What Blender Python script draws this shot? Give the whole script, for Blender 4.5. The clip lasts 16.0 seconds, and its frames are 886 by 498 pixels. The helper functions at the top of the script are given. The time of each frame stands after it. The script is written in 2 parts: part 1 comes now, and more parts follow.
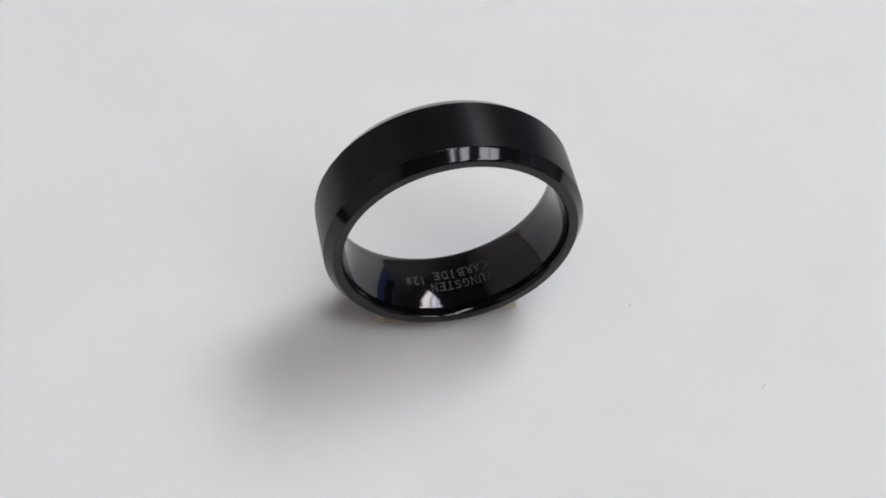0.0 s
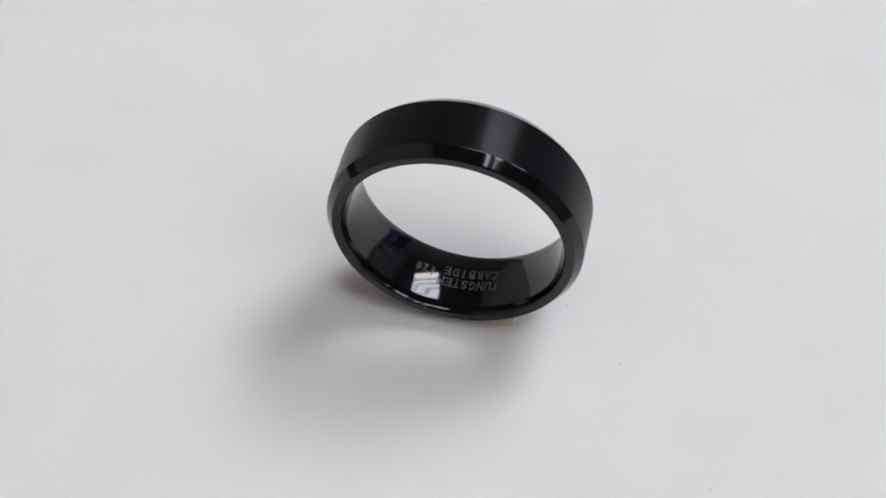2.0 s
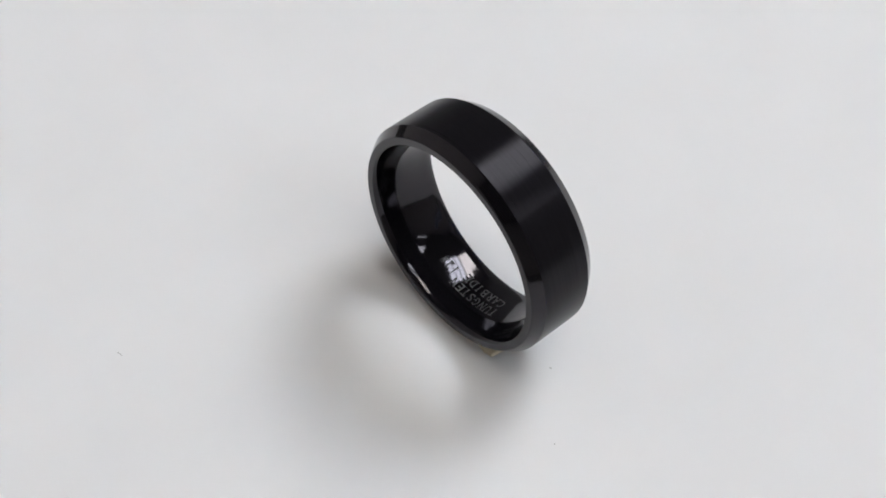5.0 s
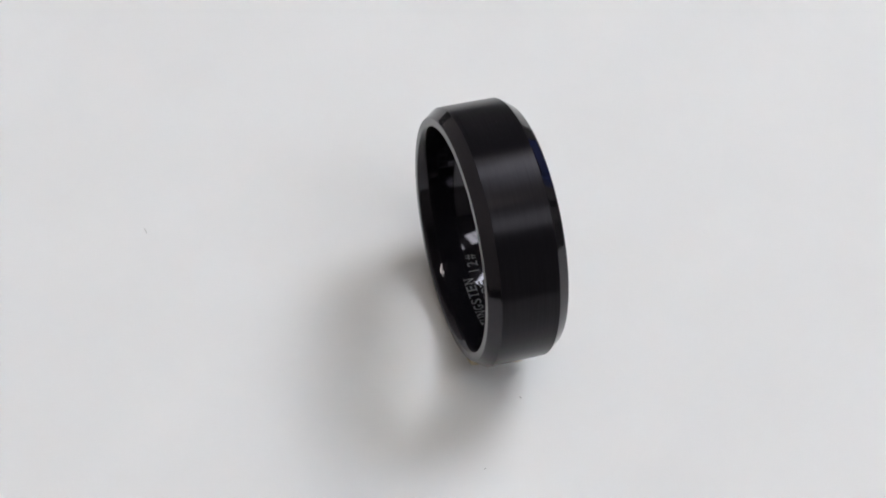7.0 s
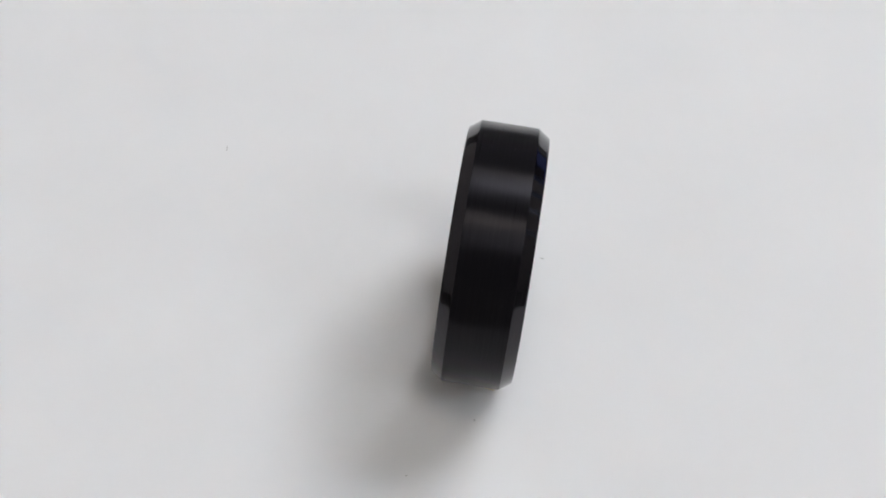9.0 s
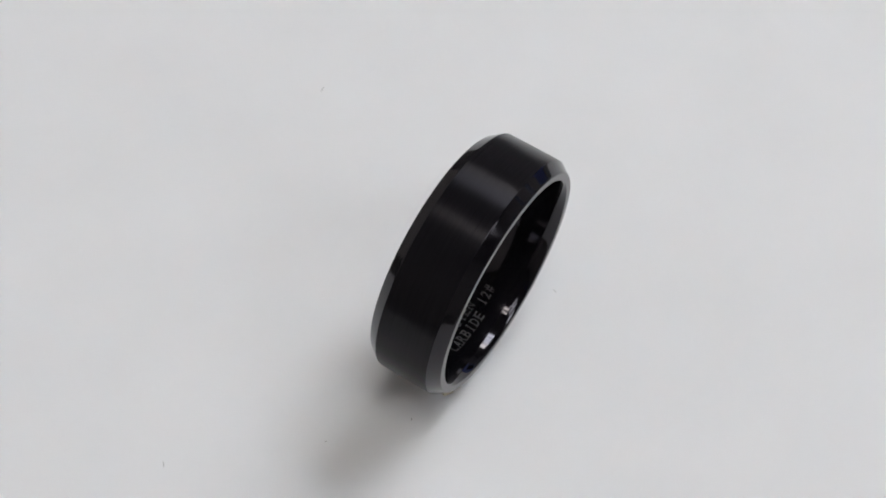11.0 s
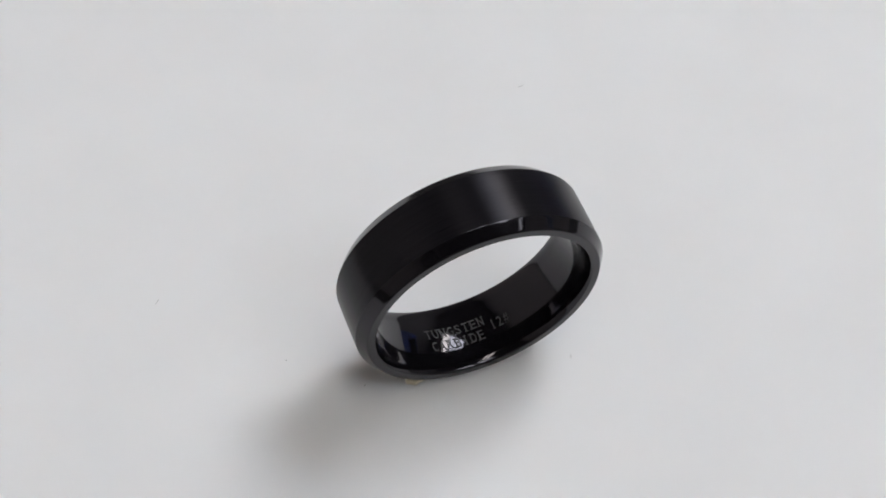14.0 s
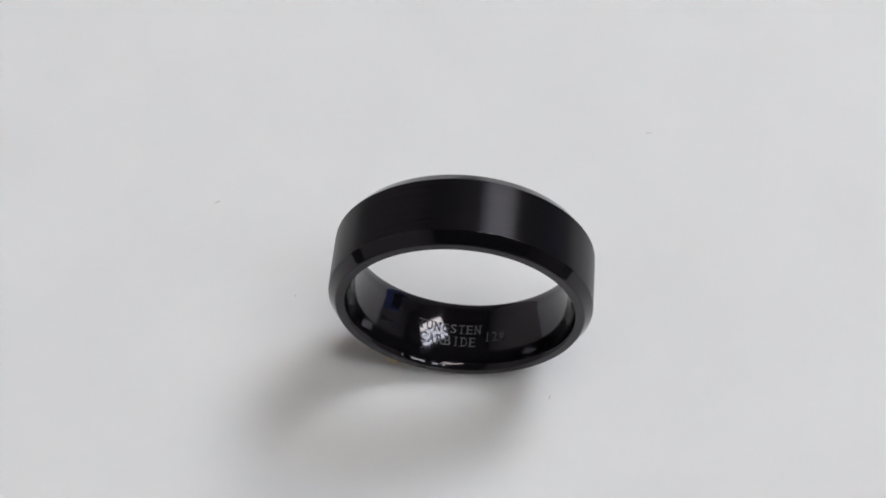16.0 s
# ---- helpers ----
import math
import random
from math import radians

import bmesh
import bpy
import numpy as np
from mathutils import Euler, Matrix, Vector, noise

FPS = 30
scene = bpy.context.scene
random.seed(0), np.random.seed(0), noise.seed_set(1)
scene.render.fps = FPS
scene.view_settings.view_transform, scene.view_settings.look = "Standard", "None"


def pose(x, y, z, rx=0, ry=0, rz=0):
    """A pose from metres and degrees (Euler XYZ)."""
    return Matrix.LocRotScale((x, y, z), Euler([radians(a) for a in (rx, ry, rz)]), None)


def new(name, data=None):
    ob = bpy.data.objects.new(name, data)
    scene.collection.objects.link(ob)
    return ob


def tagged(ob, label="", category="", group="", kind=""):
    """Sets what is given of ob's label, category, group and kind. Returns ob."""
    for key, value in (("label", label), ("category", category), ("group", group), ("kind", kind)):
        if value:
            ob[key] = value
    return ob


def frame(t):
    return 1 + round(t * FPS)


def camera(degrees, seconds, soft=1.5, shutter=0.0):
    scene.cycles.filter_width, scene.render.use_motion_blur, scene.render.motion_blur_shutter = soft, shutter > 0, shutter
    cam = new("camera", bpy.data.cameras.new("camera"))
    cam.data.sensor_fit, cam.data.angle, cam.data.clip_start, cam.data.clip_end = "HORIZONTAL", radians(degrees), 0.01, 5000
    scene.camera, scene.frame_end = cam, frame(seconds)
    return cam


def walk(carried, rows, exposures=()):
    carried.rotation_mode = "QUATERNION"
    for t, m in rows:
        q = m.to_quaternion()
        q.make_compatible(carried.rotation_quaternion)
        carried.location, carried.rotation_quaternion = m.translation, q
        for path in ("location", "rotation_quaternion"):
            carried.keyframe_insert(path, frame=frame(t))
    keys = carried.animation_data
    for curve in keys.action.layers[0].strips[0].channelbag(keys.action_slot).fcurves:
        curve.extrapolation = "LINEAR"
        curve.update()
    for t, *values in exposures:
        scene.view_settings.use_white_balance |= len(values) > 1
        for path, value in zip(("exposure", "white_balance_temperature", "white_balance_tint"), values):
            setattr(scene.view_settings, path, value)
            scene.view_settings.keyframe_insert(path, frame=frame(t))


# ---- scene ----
cam = camera(32.969, 16.0, soft=1.8)
PATH = [
    (0.0, pose(-0.00100, -0.08405, 0.13031, 34.997, -0.129, 0.034)),
    (0.5, pose(-0.00089, -0.08557, 0.12982, 35.413, -0.108, 0.163)),
    (1.0, pose(-0.00109, -0.08556, 0.12876, 35.543, -0.033, 0.069)),
    (1.5, pose(-0.00108, -0.08526, 0.12966, 35.256, -0.076, -0.035)),
    (2.0, pose(-0.00137, -0.08601, 0.13064, 35.440, -0.021, -0.201)),
    (2.5, pose(-0.00074, -0.08562, 0.13038, 35.289, -0.066, -0.247)),
    (3.0, pose(-0.00096, -0.08604, 0.13021, 35.382, -0.095, -0.167)),
    (3.5, pose(-0.00155, -0.08597, 0.13147, 35.118, 0.077, -0.147)),
    (4.0, pose(-0.00192, -0.08700, 0.13139, 35.677, -0.034, -0.220)),
    (6.5, pose(-0.00205, -0.08621, 0.13113, 35.776, -0.127, 0.027)),
    (7.0, pose(-0.00232, -0.08586, 0.12994, 35.746, -0.216, 0.289)),
    (7.5, pose(-0.00238, -0.08462, 0.12911, 35.514, -0.110, 0.334)),
    (8.0, pose(-0.00215, -0.08476, 0.12979, 35.752, 0.141, 0.261)),
    (10.5, pose(-0.00220, -0.08405, 0.13131, 35.758, -0.338, 0.233)),
    (11.0, pose(-0.00177, -0.08329, 0.13155, 35.252, -0.355, 0.136)),
    (11.5, pose(-0.00171, -0.08401, 0.12949, 35.737, -0.214, -0.096)),
    (12.0, pose(-0.00162, -0.08574, 0.13045, 36.316, 0.131, 0.013)),
    (12.5, pose(-0.00194, -0.08579, 0.13254, 36.273, -0.097, 0.250)),
    (13.0, pose(-0.00182, -0.08661, 0.13236, 36.476, 0.110, -0.104)),
    (13.5, pose(-0.00216, -0.08605, 0.13069, 36.499, -0.018, -0.084)),
    (14.0, pose(-0.00194, -0.08631, 0.13075, 36.649, 0.146, -0.110)),
    (14.5, pose(-0.00124, -0.08691, 0.13168, 36.830, -0.135, 0.735)),
    (15.0, pose(-0.00146, -0.08650, 0.13139, 36.754, -0.070, 0.346)),
    (15.5, pose(-0.00149, -0.08648, 0.13021, 36.956, -0.028, 0.146)),
    (16.0, pose(-0.00164, -0.08704, 0.13102, 36.900, -0.379, 0.909)),
]
TURN = [
    (0.0, 11.36),
    (0.5, 5.01),
    (1.0, -0.97),
    (1.5, -6.89),
    (2.0, -12.73),
    (2.5, -19.12),
    (3.0, -25.15),
    (3.5, -31.08),
    (4.0, -36.71),
    (6.5, -67.23),
    (7.0, -73.27),
    (7.5, -79.50),
    (8.0, -86.00),
    (10.5, -115.77),
    (11.0, -122.02),
    (11.5, -128.14),
    (12.0, -134.90),
    (12.5, -140.72),
    (13.0, -146.83),
    (13.5, -152.54),
    (14.0, -158.97),
    (14.5, -166.01),
    (15.0, -171.66),
    (15.5, -177.59),
    (16.0, -183.90),
]
EXPOSURES = [(0.0, 0.01), (2.0, 0.01), (4.0, 0.04), (8.0, 0.06), (10.5, -0.08), (12.0, -0.08), (14.0, -0.05), (16.0, -0.05)]
walk(cam, PATH, EXPOSURES)

# ---------- world, windows' daylight, exposure ----------
world = bpy.data.worlds.new("sky")
scene.world = world
world.use_nodes = True
sky = world.node_tree.nodes.new("ShaderNodeTexSky")
sky.sky_type = "NISHITA"
sky.sun_disc = False
sky.air_density, sky.dust_density, sky.ozone_density = 0.5, 8.0, 0.2
sky.sun_elevation, sky.sun_rotation = radians(40), radians(200)
world.node_tree.links.new(sky.outputs[0], world.node_tree.nodes["Background"].inputs[0])
world.node_tree.nodes["Background"].inputs[1].default_value = 0.18


# brightness of the ceiling's lights
GLOW_A, GLOW_B, GLOW_C = 16.4, 8.1, 20.2

# ---------- materials ----------


def material(name):
    m = bpy.data.materials.new(name)
    m.use_nodes = True
    return m, m.node_tree.nodes, m.node_tree.links, m.node_tree.nodes["Principled BSDF"]


def textured(name, dark, light, rough=0.6, scale=200.0, fine=3000.0, bump=0.1, spread_=0.06, ior=1.45, depth=0.0002):
    """Two scales of noise in colour, gloss and relief, in object space (metres)."""
    m, n, l, b = material(name)
    tc = n.new("ShaderNodeTexCoord")
    big, small = n.new("ShaderNodeTexNoise"), n.new("ShaderNodeTexNoise")
    big.inputs["Scale"].default_value, small.inputs["Scale"].default_value = scale, fine
    big.inputs["Detail"].default_value, small.inputs["Detail"].default_value = 4, 3
    mix = n.new("ShaderNodeMix")
    mix.data_type = "RGBA"
    mix.inputs[6].default_value, mix.inputs[7].default_value = (*dark, 1), (*light, 1)
    avg = n.new("ShaderNodeMath")
    avg.operation = "MULTIPLY_ADD"
    avg.inputs[1].default_value, avg.inputs[2].default_value = 0.4, 0.3
    for t in (big, small):
        l.new(tc.outputs["Object"], t.inputs["Vector"])
    l.new(small.outputs["Fac"], avg.inputs[0])
    add = n.new("ShaderNodeMath")
    add.operation = "MULTIPLY"
    l.new(avg.outputs[0], add.inputs[0])
    l.new(big.outputs["Fac"], add.inputs[1])
    amp = n.new("ShaderNodeMath")
    amp.operation = "MULTIPLY"
    amp.inputs[1].default_value = 2.0
    l.new(add.outputs[0], amp.inputs[0])
    l.new(amp.outputs[0], mix.inputs[0])
    l.new(mix.outputs[2], b.inputs["Base Color"])
    r = n.new("ShaderNodeMapRange")
    r.inputs[3].default_value, r.inputs[4].default_value = rough - spread_, rough + spread_
    l.new(big.outputs["Fac"], r.inputs[0])
    l.new(r.outputs[0], b.inputs["Roughness"])
    bp = n.new("ShaderNodeBump")
    bp.inputs["Strength"].default_value, bp.inputs["Distance"].default_value = bump, depth
    l.new(small.outputs["Fac"], bp.inputs["Height"])
    l.new(bp.outputs[0], b.inputs["Normal"])
    b.inputs["IOR"].default_value = ior
    return m


PAPER = textured("white_card", (0.76, 0.755, 0.75), (0.83, 0.825, 0.82), 0.7, 60, 9000, 0.08, ior=1.4, depth=0.00003)
card = PAPER.node_tree.nodes["Principled BSDF"]
card.inputs["Subsurface Weight"].default_value = 0.85
card.inputs["Subsurface Scale"].default_value = 0.0042
card.inputs["Subsurface Radius"].default_value = (1.0, 0.95, 0.92)
PLASTIC = textured("white_plastic", (0.7, 0.7, 0.69), (0.76, 0.76, 0.75), 0.4, 80, 2500, 0.05, depth=0.00003)
BLUE = textured("blue_plastic", (0.32, 0.43, 0.80), (0.40, 0.52, 0.88), 0.4, 30, 900, 0.05)
WOOD = textured("desk_laminate", (0.030, 0.028, 0.027), (0.055, 0.050, 0.047), 0.6, 12, 160, 0.2)
# thin blue plastic lets light through
glow_through = BLUE.node_tree.nodes.new("ShaderNodeBsdfTranslucent")
glow_through.inputs["Color"].default_value = (0.46, 0.58, 1.0, 1)
both = BLUE.node_tree.nodes.new("ShaderNodeMixShader")
both.inputs[0].default_value = 0.7
BLUE.node_tree.links.new(BLUE.node_tree.nodes["Principled BSDF"].outputs[0], both.inputs[1])
BLUE.node_tree.links.new(glow_through.outputs[0], both.inputs[2])
BLUE.node_tree.links.new(both.outputs[0], BLUE.node_tree.nodes["Material Output"].inputs["Surface"])
# near-black that stands in for shade inside the blue bin
BLACK = textured("bin_inside_black", (0.012, 0.011, 0.010), (0.024, 0.021, 0.019), 0.5, 40, 900, 0.1)
WALL = textured("wall_paint", (0.40, 0.375, 0.36), (0.47, 0.445, 0.43), 0.85, 3, 220, 0.3, depth=0.001)
# pale and warm so that the west wall bounces fill light
WARM = textured("fill_wall_paint", (0.72, 0.675, 0.65), (0.79, 0.745, 0.72), 0.85, 3, 220, 0.3, depth=0.001)
DIM = textured("dark_wall_paint", (0.24, 0.235, 0.24), (0.30, 0.295, 0.30), 0.85, 3, 220, 0.3, depth=0.001)
CEILING = textured("ceiling_paint", (0.20, 0.19, 0.188), (0.25, 0.24, 0.237), 0.9, 3, 200, 0.3, depth=0.001)
FLOOR = textured("floor_boards", (0.10, 0.07, 0.05), (0.17, 0.12, 0.08), 0.55, 5, 90, 0.2)
FRAME = textured("window_paint", (0.30, 0.30, 0.30), (0.36, 0.36, 0.36), 0.45, 20, 400, 0.1)
TAPE = textured("beige_adhesive", (0.68, 0.60, 0.42), (0.82, 0.75, 0.58), 0.45, 900, 6000, 0.3, depth=0.0001)
DUST = textured("dust", (0.40, 0.39, 0.38), (0.56, 0.54, 0.52), 0.9, 2000, 9000, 0.1)
LASER = textured("laser_mark", (0.020, 0.020, 0.020), (0.066, 0.066, 0.064), 0.6, 2500, 14000, 0.3, depth=0.00002)


def polished():
    m, n, l, b = material("polished_black_carbide")
    tc, ns = n.new("ShaderNodeTexCoord"), n.new("ShaderNodeTexNoise")
    ns.inputs["Scale"].default_value, ns.inputs["Detail"].default_value = 420, 6
    l.new(tc.outputs["Object"], ns.inputs["Vector"])
    r = n.new("ShaderNodeMapRange")
    r.inputs[3].default_value, r.inputs[4].default_value = 0.05, 0.11
    l.new(ns.outputs["Fac"], r.inputs[0])
    l.new(r.outputs[0], b.inputs["Roughness"])
    b.inputs["Base Color"].default_value = (0.0038, 0.0034, 0.0045, 1)
    b.inputs["IOR"].default_value = 1.47
    b.inputs["Specular Tint"].default_value = (0.98, 0.93, 1.0, 1)
    return m


def brushed():
    """Fine scratches that run round the band."""
    m, n, l, b = material("brushed_black_carbide")
    uv = n.new("ShaderNodeUVMap")
    uv.uv_map = "UVMap"
    mp = n.new("ShaderNodeMapping")
    mp.inputs["Scale"].default_value = (8, 55, 1)
    l.new(uv.outputs[0], mp.inputs[0])
    ns = n.new("ShaderNodeTexNoise")
    ns.inputs["Scale"].default_value, ns.inputs["Detail"].default_value = 1.0, 5
    l.new(mp.outputs[0], ns.inputs["Vector"])
    r = n.new("ShaderNodeMapRange")
    r.inputs[3].default_value, r.inputs[4].default_value = 0.25, 0.33
    l.new(ns.outputs["Fac"], r.inputs[0])
    l.new(r.outputs[0], b.inputs["Roughness"])
    sp = n.new("ShaderNodeMapRange")
    sp.inputs[1].default_value, sp.inputs[2].default_value = 0.35, 0.65
    sp.inputs[3].default_value, sp.inputs[4].default_value = 0.41, 0.52
    l.new(ns.outputs["Fac"], sp.inputs[0])
    # short bright scratches here and there
    fine = n.new("ShaderNodeMapping")
    fine.inputs["Scale"].default_value = (70, 60, 1)
    l.new(uv.outputs[0], fine.inputs[0])
    nick = n.new("ShaderNodeTexNoise")
    nick.inputs["Scale"].default_value, nick.inputs["Detail"].default_value = 1.0, 1
    l.new(fine.outputs[0], nick.inputs["Vector"])
    cut = n.new("ShaderNodeMapRange")
    cut.inputs[1].default_value, cut.inputs[2].default_value = 0.70, 0.80
    cut.inputs[3].default_value, cut.inputs[4].default_value = 0.0, 0.45
    l.new(nick.outputs["Fac"], cut.inputs[0])
    total = n.new("ShaderNodeMath")
    l.new(sp.outputs[0], total.inputs[0])
    l.new(cut.outputs[0], total.inputs[1])
    l.new(total.outputs[0], b.inputs["Specular IOR Level"])
    b.inputs["Specular Tint"].default_value = (0.98, 0.93, 1.0, 1)
    c = n.new("ShaderNodeValToRGB")
    c.color_ramp.elements[0].color, c.color_ramp.elements[1].color = (0.0046, 0.0041, 0.0052, 1), (0.0078, 0.0071, 0.0086, 1)
    l.new(ns.outputs["Fac"], c.inputs[0])
    l.new(c.outputs[0], b.inputs["Base Color"])
    bp = n.new("ShaderNodeBump")
    bp.inputs["Strength"].default_value, bp.inputs["Distance"].default_value = 0.05, 0.00001
    l.new(ns.outputs["Fac"], bp.inputs["Height"])
    l.new(bp.outputs[0], b.inputs["Normal"])
    tg = n.new("ShaderNodeTangent")
    tg.direction_type, tg.axis = "RADIAL", "Y"
    l.new(tg.outputs[0], b.inputs["Tangent"])
    b.inputs["Anisotropic"].default_value = 0.9
    b.inputs["Anisotropic Rotation"].default_value = 0.25
    b.inputs["IOR"].default_value = 1.26
    return m


def glowing(name, colour, strength):
    m, n, l, b = material(name)
    b.inputs["Base Color"].default_value = (0.6, 0.6, 0.6, 1)
    b.inputs["Emission Color"].default_value = (*colour, 1)
    b.inputs["Emission Strength"].default_value = strength
    return m


def clear_glass():
    m, n, l, b = material("window_glass")
    b.inputs["Transmission Weight"].default_value, b.inputs["Roughness"].default_value = 1.0, 0.0
    return m


POLISHED, BRUSHED, GLASS = polished(), brushed(), clear_glass()
CREAM_GLOW = glowing("cream_diffuser", (0.985, 0.96, 0.93), GLOW_A)
BLUE_GLOW = glowing("daylight_tube", (0.86, 0.907, 1.0), GLOW_A)
SIDE_GLOW = glowing("side_diffuser", (0.915, 0.947, 1.0), GLOW_B)
WARM_GLOW = glowing("warm_tube", (1.0, 0.95, 0.88), GLOW_C)

# ---------- mesh helpers ----------


def part(name, bm, mat, parent, label="", smooth=False):
    me = bpy.data.meshes.new(name)
    bm.normal_update()
    bm.to_mesh(me)
    bm.free()
    me.materials.append(mat)
    if smooth:
        me.polygons.foreach_set("use_smooth", [True] * len(me.polygons))
    ob = new(name, me)
    ob.parent = parent
    return tagged(ob, label)


def box(x0, y0, z0, x1, y1, z1, bevel=0.0, bm=None):
    bm = bm or bmesh.new()
    made = bmesh.ops.create_cube(bm, size=1)["verts"]
    bmesh.ops.scale(bm, vec=(x1 - x0, y1 - y0, z1 - z0), verts=made)
    bmesh.ops.translate(bm, vec=((x0 + x1) / 2, (y0 + y1) / 2, (z0 + z1) / 2), verts=made)
    if bevel:
        edges = list({e for v in made for e in v.link_edges})
        bmesh.ops.bevel(bm, geom=edges, offset=bevel, segments=2, affect="EDGES", profile=0.5)
    return bm


def revolve(profile, steps, turn, closed=False):
    """Turns a profile of (radius, along) about the local y axis; each corner then goes through turn()."""
    bm = bmesh.new()
    uv = bm.loops.layers.uv.new("UVMap")
    rings = []
    for r, y in profile:
        rings.append([bm.verts.new(turn(Vector((r * math.cos(2 * math.pi * i / steps), y, r * math.sin(2 * math.pi * i / steps))))) for i in range(steps)])
    n = len(profile)
    for k in range(n if closed else n - 1):
        a, b = rings[k], rings[(k + 1) % n]
        for i in range(steps):
            j = (i + 1) % steps
            f = bm.faces.new((a[i], a[j], b[j], b[i]))
            for lp, (u, v) in zip(f.loops, ((i, k), (i + 1, k), (i + 1, k + 1), (i, k + 1))):
                lp[uv].uv = (u / steps, v / max(1, n - 1))
    bmesh.ops.recalc_face_normals(bm, faces=bm.faces)
    return bm


# ---------- the room ----------
DESK = -0.026
X0, Y0, X1, Y1 = -1.2, -2.9, 3.4, 2.7
ZF, ZC = DESK - 0.75, 2.10


def setting(name, bm, mat, label, category):
    return tagged(part(name, bm, mat, None), label, category, kind="structure")


setting("floor", box(X0 - .15, Y0 - .15, ZF - .1, X1 + .15, Y1 + .15, ZF), FLOOR, "dark brown wooden floor of the room", "floor")
setting("ceiling", box(X0 - .15, Y0 - .15, ZC, X1 + .15, Y1 + .15, ZC + .1), CEILING, "plain grey painted ceiling", "ceiling")
setting("wall_south", box(X0 - .15, Y0 - .15, ZF, X1 + .15, Y0, ZC), WALL, "plain warm grey painted wall", "wall")
setting("wall_north", box(X0 - .15, Y1, ZF, X1 + .15, Y1 + .15, ZC), DIM, "plain dark grey painted wall", "wall")
# unseen wall set close on the left as a reflector, to lift the shadows
setting("wall_west", box(X0 - .15, Y0, ZF, X0, Y1, ZC), WARM, "plain warm white wall out of view, added close by to bounce fill light", "wall")
WINDOWS = ((-0.32, -0.10), (0.52, 0.74), (1.24, 1.50))
SILL, HEAD = -0.05, 1.72
wall = box(X1, Y0, ZF, X1 + .15, Y1, SILL)
box(X1, Y0, HEAD, X1 + .15, Y1, ZC, bm=wall)
ends = [Y0, *(y for w in WINDOWS for y in w), Y1]
for y0, y1 in zip(ends[::2], ends[1::2]):
    box(X1, y0, SILL, X1 + .15, y1, HEAD, bm=wall)
setting("wall_east", wall, WALL, "plain warm grey painted wall with three narrow windows", "wall")


def window(name, y0, y1):
    root = tagged(new(name), "tall narrow window with a grey frame, daylight outside", "window", kind="structure")
    root.location = (X1 + 0.05, (y0 + y1) / 2, SILL)
    w, h, e = (y1 - y0) / 2, HEAD - SILL, 0.025
    for side in (-1, 1):
        part("window_frame", box(-.025, side * (w - e / 2) - e / 2, 0, .025, side * (w - e / 2) + e / 2, h, 0.003), FRAME, root)
    for z in (0.0, h - e):
        part("window_bar", box(-.022, -w + e, z, .022, w - e, z + e, 0.003), FRAME, root)
    pane = part("pane", box(-.003, -w + e + .001, e + .001, .003, w - e - .001, h - e - .001), GLASS, root, "clear glass pane")
    pane.visible_shadow = False
    part("window_sill", box(-.10, -w - .02, -.022, -.052, w + .02, -.002, 0.003), FRAME, root)


for k, (y0, y1) in enumerate(WINDOWS):
    window("window_%d" % (k + 1), y0, y1)

desk = tagged(new("desk"), "dark laminate desk under the turntable", "desk")
desk.location = (0, 0, ZF)
part("desktop", box(-0.85, -0.55, 0.72, 0.85, 0.65, 0.75, 0.004), WOOD, desk)
for sx in (-0.8, 0.8):
    for sy in (-0.5, 0.6):
        part("leg", box(sx - .025, sy - .025, 0, sx + .025, sy + .025, 0.72, 0.003), WOOD, desk)


H = ZC
K = 1.3125


def ceiling_light(x, y, turn, w, d, strips, label):
    """A fitting under the ceiling: a tray with glowing strips, each (from, to, material) across its depth."""
    root = tagged(new("ceiling_light"), label, "ceiling light", "ceiling lights")
    root.matrix_world = pose(x, y, ZC, 0, 0, turn)
    e = 0.026
    w, d, strips = w * K, d * K, [(a * K, b * K, m) for a, b, m in strips]
    part("tray", box(-w / 2 - e, -d / 2 - e, -0.02, w / 2 + e, d / 2 + e, 0.0, 0.003), FRAME, root)
    for a, b, mat in strips:
        part("diffuser", box(-w / 2, a, -0.045, w / 2, b, -0.02, 0.004), mat, root)
    for sx in (-1, 1):
        part("end_cap", box(sx * (w / 2 + e / 2) - e / 2, -d / 2, -0.05, sx * (w / 2 + e / 2) + e / 2, d / 2, -0.02, 0.002), FRAME, root)
    return root


ceiling_light(0.58 * H, 0.52 * H, -28, 0.85, 0.84, ((0.14, 0.42, CREAM_GLOW), (-0.06, 0.07, BLUE_GLOW), (-0.24, -0.11, BLUE_GLOW), (-0.42, -0.29, BLUE_GLOW)), "ceiling light with a cream panel and three bluish tubes, switched on")
ceiling_light(0.80 * H, -0.45 * H, 90, 0.46, 0.62, ((-0.31, 0.0, SIDE_GLOW), (0.05, 0.31, SIDE_GLOW)), "narrow white ceiling light with two panels, switched on")
ceiling_light(0.30 * H, -0.45 * H, 90, 0.46, 0.40, ((-0.20, -0.02, SIDE_GLOW), (0.12, 0.20, SIDE_GLOW)), "short white ceiling light with two tubes, switched on")
ceiling_light(1.42 * H, -0.50 * H, 90, 0.46, 0.05, ((-0.025, 0.025, SIDE_GLOW),), "slim white ceiling tube light, switched on")
ceiling_light(0.08 * H, -0.15 * H, -33, 0.62, 0.20, ((-0.085, -0.035, WARM_GLOW), (0.05, 0.085, WARM_GLOW)), "white ceiling tube light above the desk, switched on")



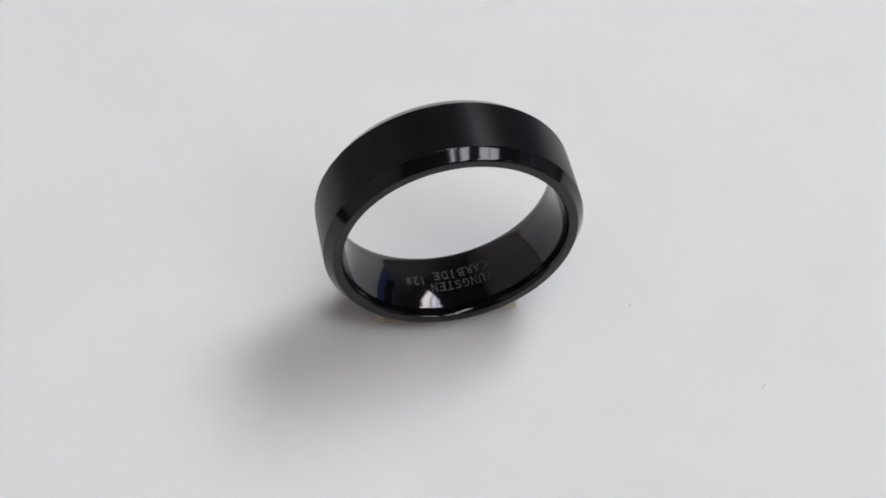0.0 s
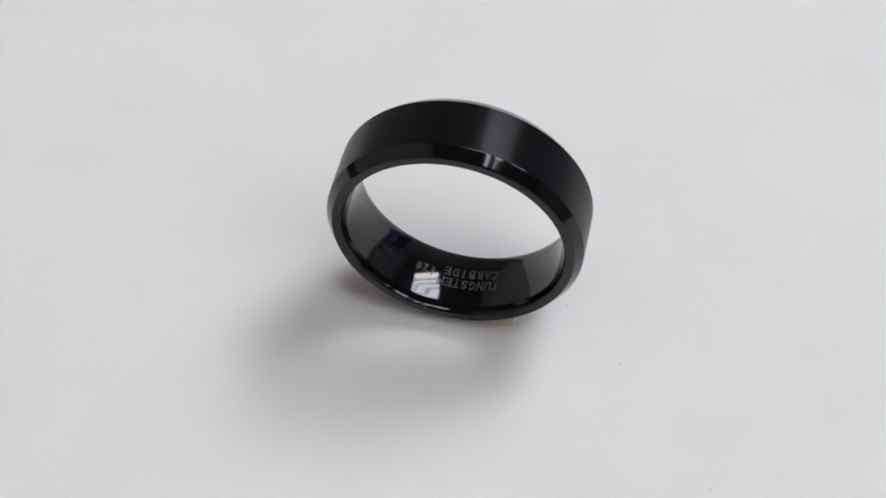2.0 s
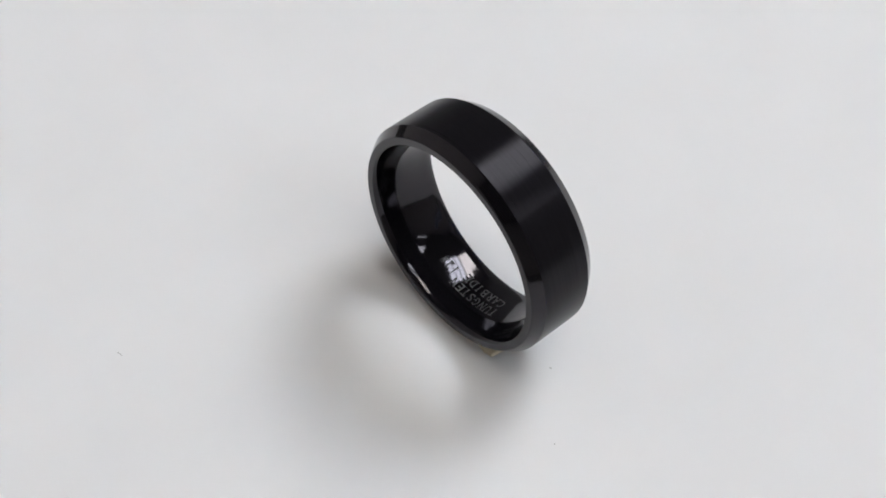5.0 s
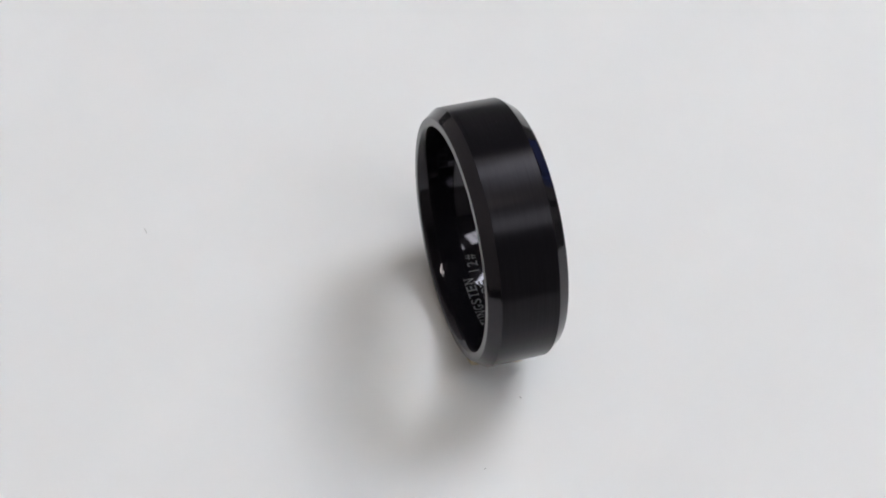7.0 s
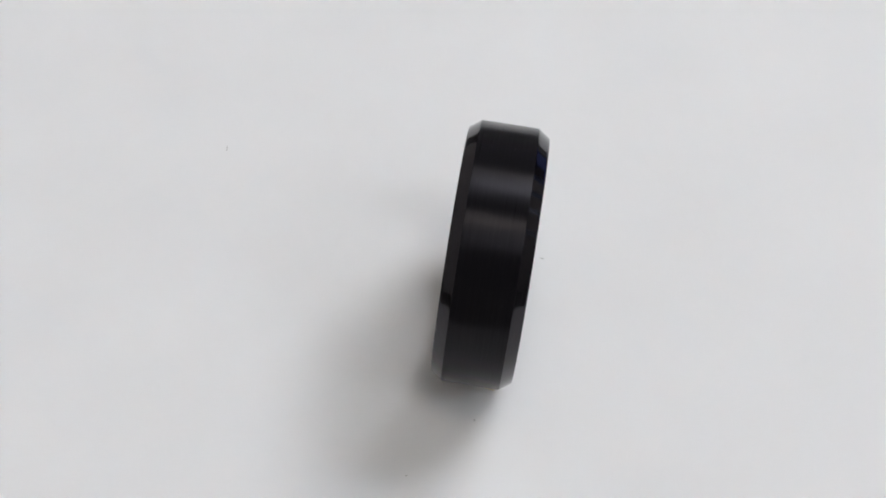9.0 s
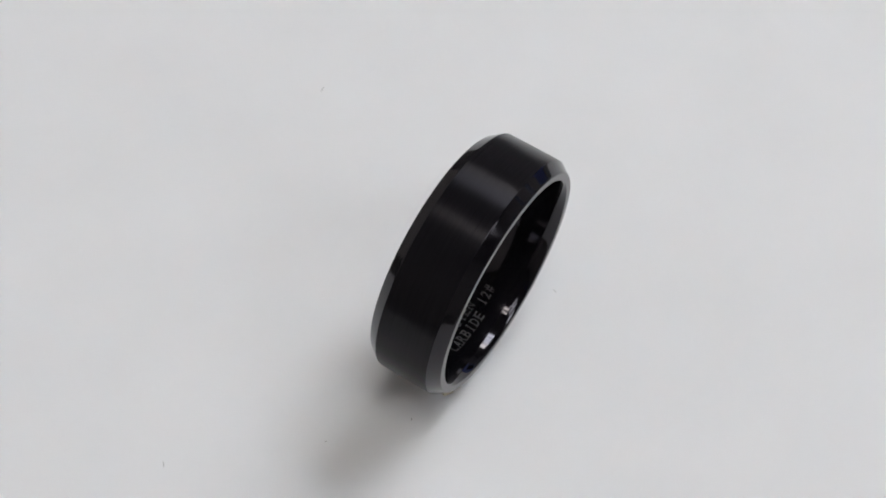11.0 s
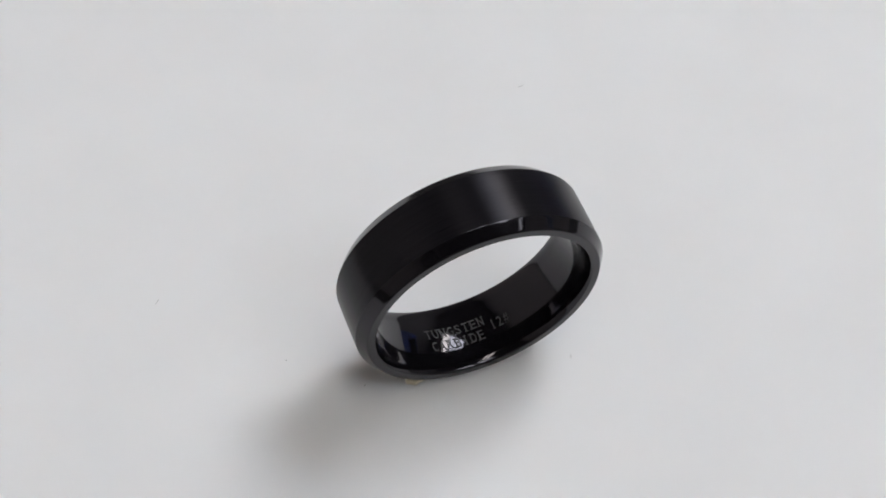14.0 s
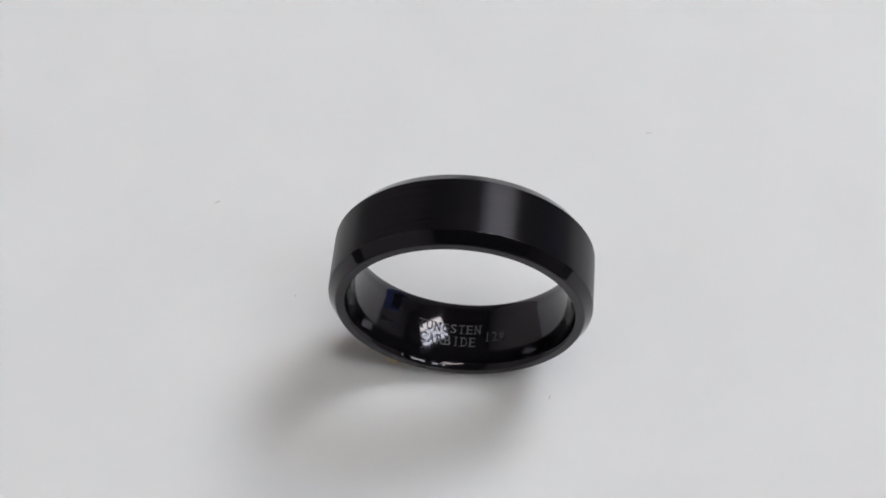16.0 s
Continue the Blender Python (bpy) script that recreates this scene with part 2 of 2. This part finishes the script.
def side_panel(x0, x1, depth, front, back):
    """A bin's side wall, low in front and rising to the back."""
    bm = bmesh.new()
    prof = ((-depth, 0.004), (depth, 0.004), (depth, back), (depth * 0.25, back), (-depth, front))
    near, far = ([bm.verts.new((x, y, z)) for y, z in prof] for x in (x0, x1))
    n = len(prof)
    for i in range(n):
        bm.faces.new((near[i], near[(i + 1) % n], far[(i + 1) % n], far[i]))
    bm.faces.new(near[::-1])
    bm.faces.new(far)
    bmesh.ops.bevel(bm, geom=bm.edges[:], offset=0.0012, segments=2, affect="EDGES", profile=0.5)
    bmesh.ops.recalc_face_normals(bm, faces=bm.faces)
    return bm


def storage_bin(m):
    root = tagged(new("storage_bin"), "blue plastic storage bin with a low front on the desk", "bin")
    root.matrix_world = m
    part("bottom", box(-.100, -.08, 0, .100, .08, .004, 0.001), BLUE, root)
    part("side_wall", side_panel(-.100, -.086, .08, .075, .19), BLUE, root)
    part("side_wall", side_panel(.086, .100, .08, .075, .19), BLUE, root)
    part("front_wall", box(-.086, -.08, .004, .086, -.074, .072, 0.002), BLUE, root)
    part("back_wall", box(-.086, .075, .004, .086, .08, .19, 0.002), BLUE, root)
    return root


storage_bin(pose(0.385, 0.345, DESK, 0, 0, -48))
# added block: stands in for the shade inside the open bin
dark_block = tagged(new("bin_dark_block"), "plain black block added for the shaded inside of the blue storage bin", "box")
dark_block.matrix_world = pose(0.385, 0.345, DESK + 0.004, 0, 0, -48)
part("body", box(-.074, .026, 0, .074, .068, .150, 0.003), BLACK, dark_block)
part("block_top", box(-.076, .024, .150, .076, .070, .165, 0.003), BLACK, dark_block)

# ---------- the turntable ----------


def disc(radius, z0, z1, round_, steps=160):
    up = lambda v: Vector((v.x, v.z, v.y))
    k = round_
    prof = [(0.0002, z0), (radius - k, z0), (radius - .3 * k, z0 + .3 * k), (radius, z0 + k), (radius, z1 - k), (radius - .3 * k, z1 - .3 * k), (radius - k, z1), (0.0002, z1)]
    return revolve(prof, steps, up)


platter = tagged(new("turntable"), "plain white matte turntable with a card top", "turntable")
part("foot", disc(0.075, DESK, DESK + 0.018, 0.003), PLASTIC, platter, "white plastic drum")
part("platter", disc(0.108, -0.008, 0.0, 0.001), PAPER, platter, "white matte card top")


def speck(x, y, length, width, turn):
    """A bit of lint lying on the card: a bent, tapered sliver."""
    bm = bmesh.new()
    rows_ = []
    for k in range(5):
        u = k / 4 - 0.5
        w = width * (1 - 1.5 * u * u)
        p = Vector((u * length, 0.6 * width * math.cos(3 * u + x), 0))
        rows_.append([bm.verts.new(p + Vector(q)) for q in ((0, -w, 0.000002), (0, 0, w * 1.2), (0, w, 0.000002))])
    for p, q in zip(rows_, rows_[1:]):
        for i in range(3):
            bm.faces.new((p[i], p[(i + 1) % 3], q[(i + 1) % 3], q[i]))
    bm.faces.new(rows_[0][::-1])
    bm.faces.new(rows_[-1])
    ob = part("dust_speck", bm, DUST, None)
    return tagged(ob, "tiny grey speck of lint lying on the white card", "speck", "specks on the card")


SPECKS = [(speck(x / 1000, y / 1000, l / 1000, w / 1000, a), x / 1000, y / 1000, a) for x, y, l, w, a in (
    (28.8, -15.5, 0.7, 0.04, 40), (-9.3, 6.7, 0.5, 0.04, 75), (11.68, 2.25, 0.26, 0.06, 20),
    (-19.3, -30.1, 0.8, 0.04, 10), (18.27, -3.5, 0.25, 0.045, 120))]

# ---------- the ring ----------
RO, RF, HW, H1, LEAN, ZR = 0.012755, 0.011959, 0.003890, 0.002777, -3.662, 0.012906
OX, OY = 0.000187, 0.002048
tilt = pose(0, 0, ZR, LEAN, 0, 0)
STEPS = 288


def dome(y):
    """Inner radius of the comfort-fit bore at y along the axis."""
    s = min(1.0, abs(y) / HW)
    u = min(1.0, max(0.0, (s - 0.7) / 0.3))
    flare = 0.000506 * s * s if s < 0.5 else 0.0001265 + 0.000506 * (s - 0.5)
    return 0.01052 + flare + 0.00030 * (1 - math.sqrt(1 - u * u))


def ring_part(name, profile, mat, label):
    return part(name, revolve(profile, STEPS, lambda v: tilt @ v), mat, ring, label, smooth=True)


ring = tagged(new("ring"), "black carbide ring, satin outside with shiny sloped edges, standing upright", "ring")
bx, by = RF - RO, HW - H1
outer_profile = [(RO - 0.00002 * (k / 8) ** 4, H1 * k / 8 * 0.996) for k in range(-8, 9)]
ring_part("brushed_band", outer_profile, BRUSHED, "brushed satin black outer band")
for s in (-1, 1):
    chamfer = [(RO - 0.00002, s * H1 * 0.996), (RO - 0.00003, s * (H1 + 0.00001))]
    chamfer += [(RO + bx * k / 6 - 0.00002, s * (H1 + by * k / 6)) for k in (0.25, 1, 2, 3, 4, 5, 5.8)]
    chamfer += [(RF - 0.00003, s * (HW - 0.00001)), (RF - 0.00008, s * HW)]
    ring_part("bevel", chamfer, POLISHED, "mirror-polished black bevel")
    e = dome(HW)
    ring_part("rim", [(RF - 0.00008, s * HW), (RF - 0.0003, s * HW), (e + 0.0001, s * HW), (e, s * HW)], POLISHED, "flat polished black rim")
half = [0.7 * HW * k / 24 for k in range(1, 25)] + [HW * (0.7 + 0.3 * math.sin(math.pi / 2 * k / 20)) for k in range(1, 21)]
ys = [-y for y in half[::-1]] + [0.0] + half
bore = ring_part("bore", [(dome(y), y) for y in ys], POLISHED, "glossy black domed inner surface with rounded lips")


# where a letter carries a serif: (across, up) as shares of its width and height
SERIFS = {"T": ((0.5, 0),), "U": ((0, 1), (1, 1)), "N": ((0, 0), (0, 1), (1, 1)), "G": ((1, 0.45),), "S": (), "E": ((0, 0), (0, 1)),
          "C": (), "A": ((0, 0), (1, 0)), "R": ((0, 0), (0, 1), (1, 0)), "B": ((0, 0), (0, 1)), "I": ((0.5, 0), (0.5, 1)), "D": ((0, 0), (0, 1)),
          "1": ((0.5, 0),), "2": (), "#": ()}


def engraving(name, text, height, start, stop, y_mid, parent):
    """Letters bent into the bore between two angles (degrees from the bottom), tops towards -y."""
    bm = bmesh.new()
    for k, letter in enumerate(text):
        cu = bpy.data.curves.new(name, "FONT")
        cu.body, cu.size, cu.resolution_u, cu.offset = letter, 1.0, 3, 0.012
        tmp = new(name, cu)
        bpy.context.view_layer.update()
        me = bpy.data.meshes.new_from_object(tmp.evaluated_get(bpy.context.evaluated_depsgraph_get()))
        bpy.data.objects.remove(tmp)
        n = len(bm.verts)
        bm.from_mesh(me)
        mine = list(bm.verts)[n:]
        lo, hi = min(v.co.x for v in mine), max(v.co.x for v in mine)
        b0, b1 = min(v.co.y for v in mine), max(v.co.y for v in mine)
        wide = 0.16 if letter in "I1" else 0.74
        for v in mine:
            v.co = Vector((k + 0.5 + wide * ((v.co.x - lo) / (hi - lo) - 0.5), (v.co.y - b0) / (b1 - b0), 0))
        for sx, sy in SERIFS[letter]:
            at, up = k + 0.5 + wide * (sx - 0.5) * 0.86, sy * 0.91
            bm.faces.new([bm.verts.new((at + p, up + q, 0)) for p, q in ((-0.2, 0), (0.2, 0), (0.2, 0.09), (-0.2, 0.09))])
    bmesh.ops.triangulate(bm, faces=bm.faces)
    for v in bm.verts:
        a = radians(start + (stop - start) * v.co.x / len(text))
        y = y_mid - height * (v.co.y - 0.5)
        r = dome(y) - 0.00003
        v.co = tilt @ Vector((r * math.sin(a), y, -r * math.cos(a)))
    return part(name, bm, LASER, parent, "pale laser-engraved letters")


engraving("engraved_word", "TUNGSTEN", 0.00108, 25, -11.5, -0.00050, bore)
engraving("engraved_word", "CARBIDE", 0.00108, 23.5, -9, 0.00095, bore)
engraving("engraved_size", "12#", 0.00112, -13, -25.5, 0.00034, bore)

# ---------- the adhesive under the ring ----------


def slab(corners, height, inset):
    """A thin pad with a slightly smaller top, so that its edge slopes."""
    bm = bmesh.new()
    mid = sum((Vector((*c, 0)) for c in corners), Vector()) / len(corners)
    rings = []
    for z, k in ((0.0, 0.0), (height * 0.6, inset * 0.3), (height, inset)):
        rings.append([bm.verts.new(Vector((*c, 0)) + (mid - Vector((*c, 0))).normalized() * k + Vector((0, 0, z))) for c in corners])
    n = len(corners)
    for a, b in zip(rings, rings[1:]):
        for i in range(n):
            bm.faces.new((a[i], a[(i + 1) % n], b[(i + 1) % n], b[i]))
    bm.faces.new(rings[0][::-1])
    bm.faces.new(rings[-1])
    return bm


tape = tagged(new("adhesive_pad"), "small beige adhesive pad under the ring on white card, its -x end standing in for warm light", "adhesive")
# beyond x = -4 mm the beige stands in for warm light on the card
part("pad", slab(((0.0030, -0.0031), (0.0056, -0.0036), (0.0065, -0.0034), (0.0070, -0.0008), (0.0075, 0.0016), (0.0067, 0.0021), (0.0045, 0.0016), (-0.0040, 0.0010), (-0.0076, 0.0005), (-0.0079, -0.0018), (-0.0074, -0.0028), (-0.0040, -0.0030)), 0.0004, 0.0002), TAPE, tape)


# ---------- what moves ----------


def motions():
    for thing, x, y in ((platter, 0, 0), (ring, OX, OY), (tape, OX, OY)):
        walk(thing, [(t, pose(0, 0, 0, 0, 0, a) @ pose(x, y, 0)) for t, a in TURN])
    for thing, x, y, turned in SPECKS:
        walk(thing, [(t, pose(0, 0, 0, 0, 0, a) @ pose(x, y, 0, 0, 0, turned)) for t, a in TURN])


motions()
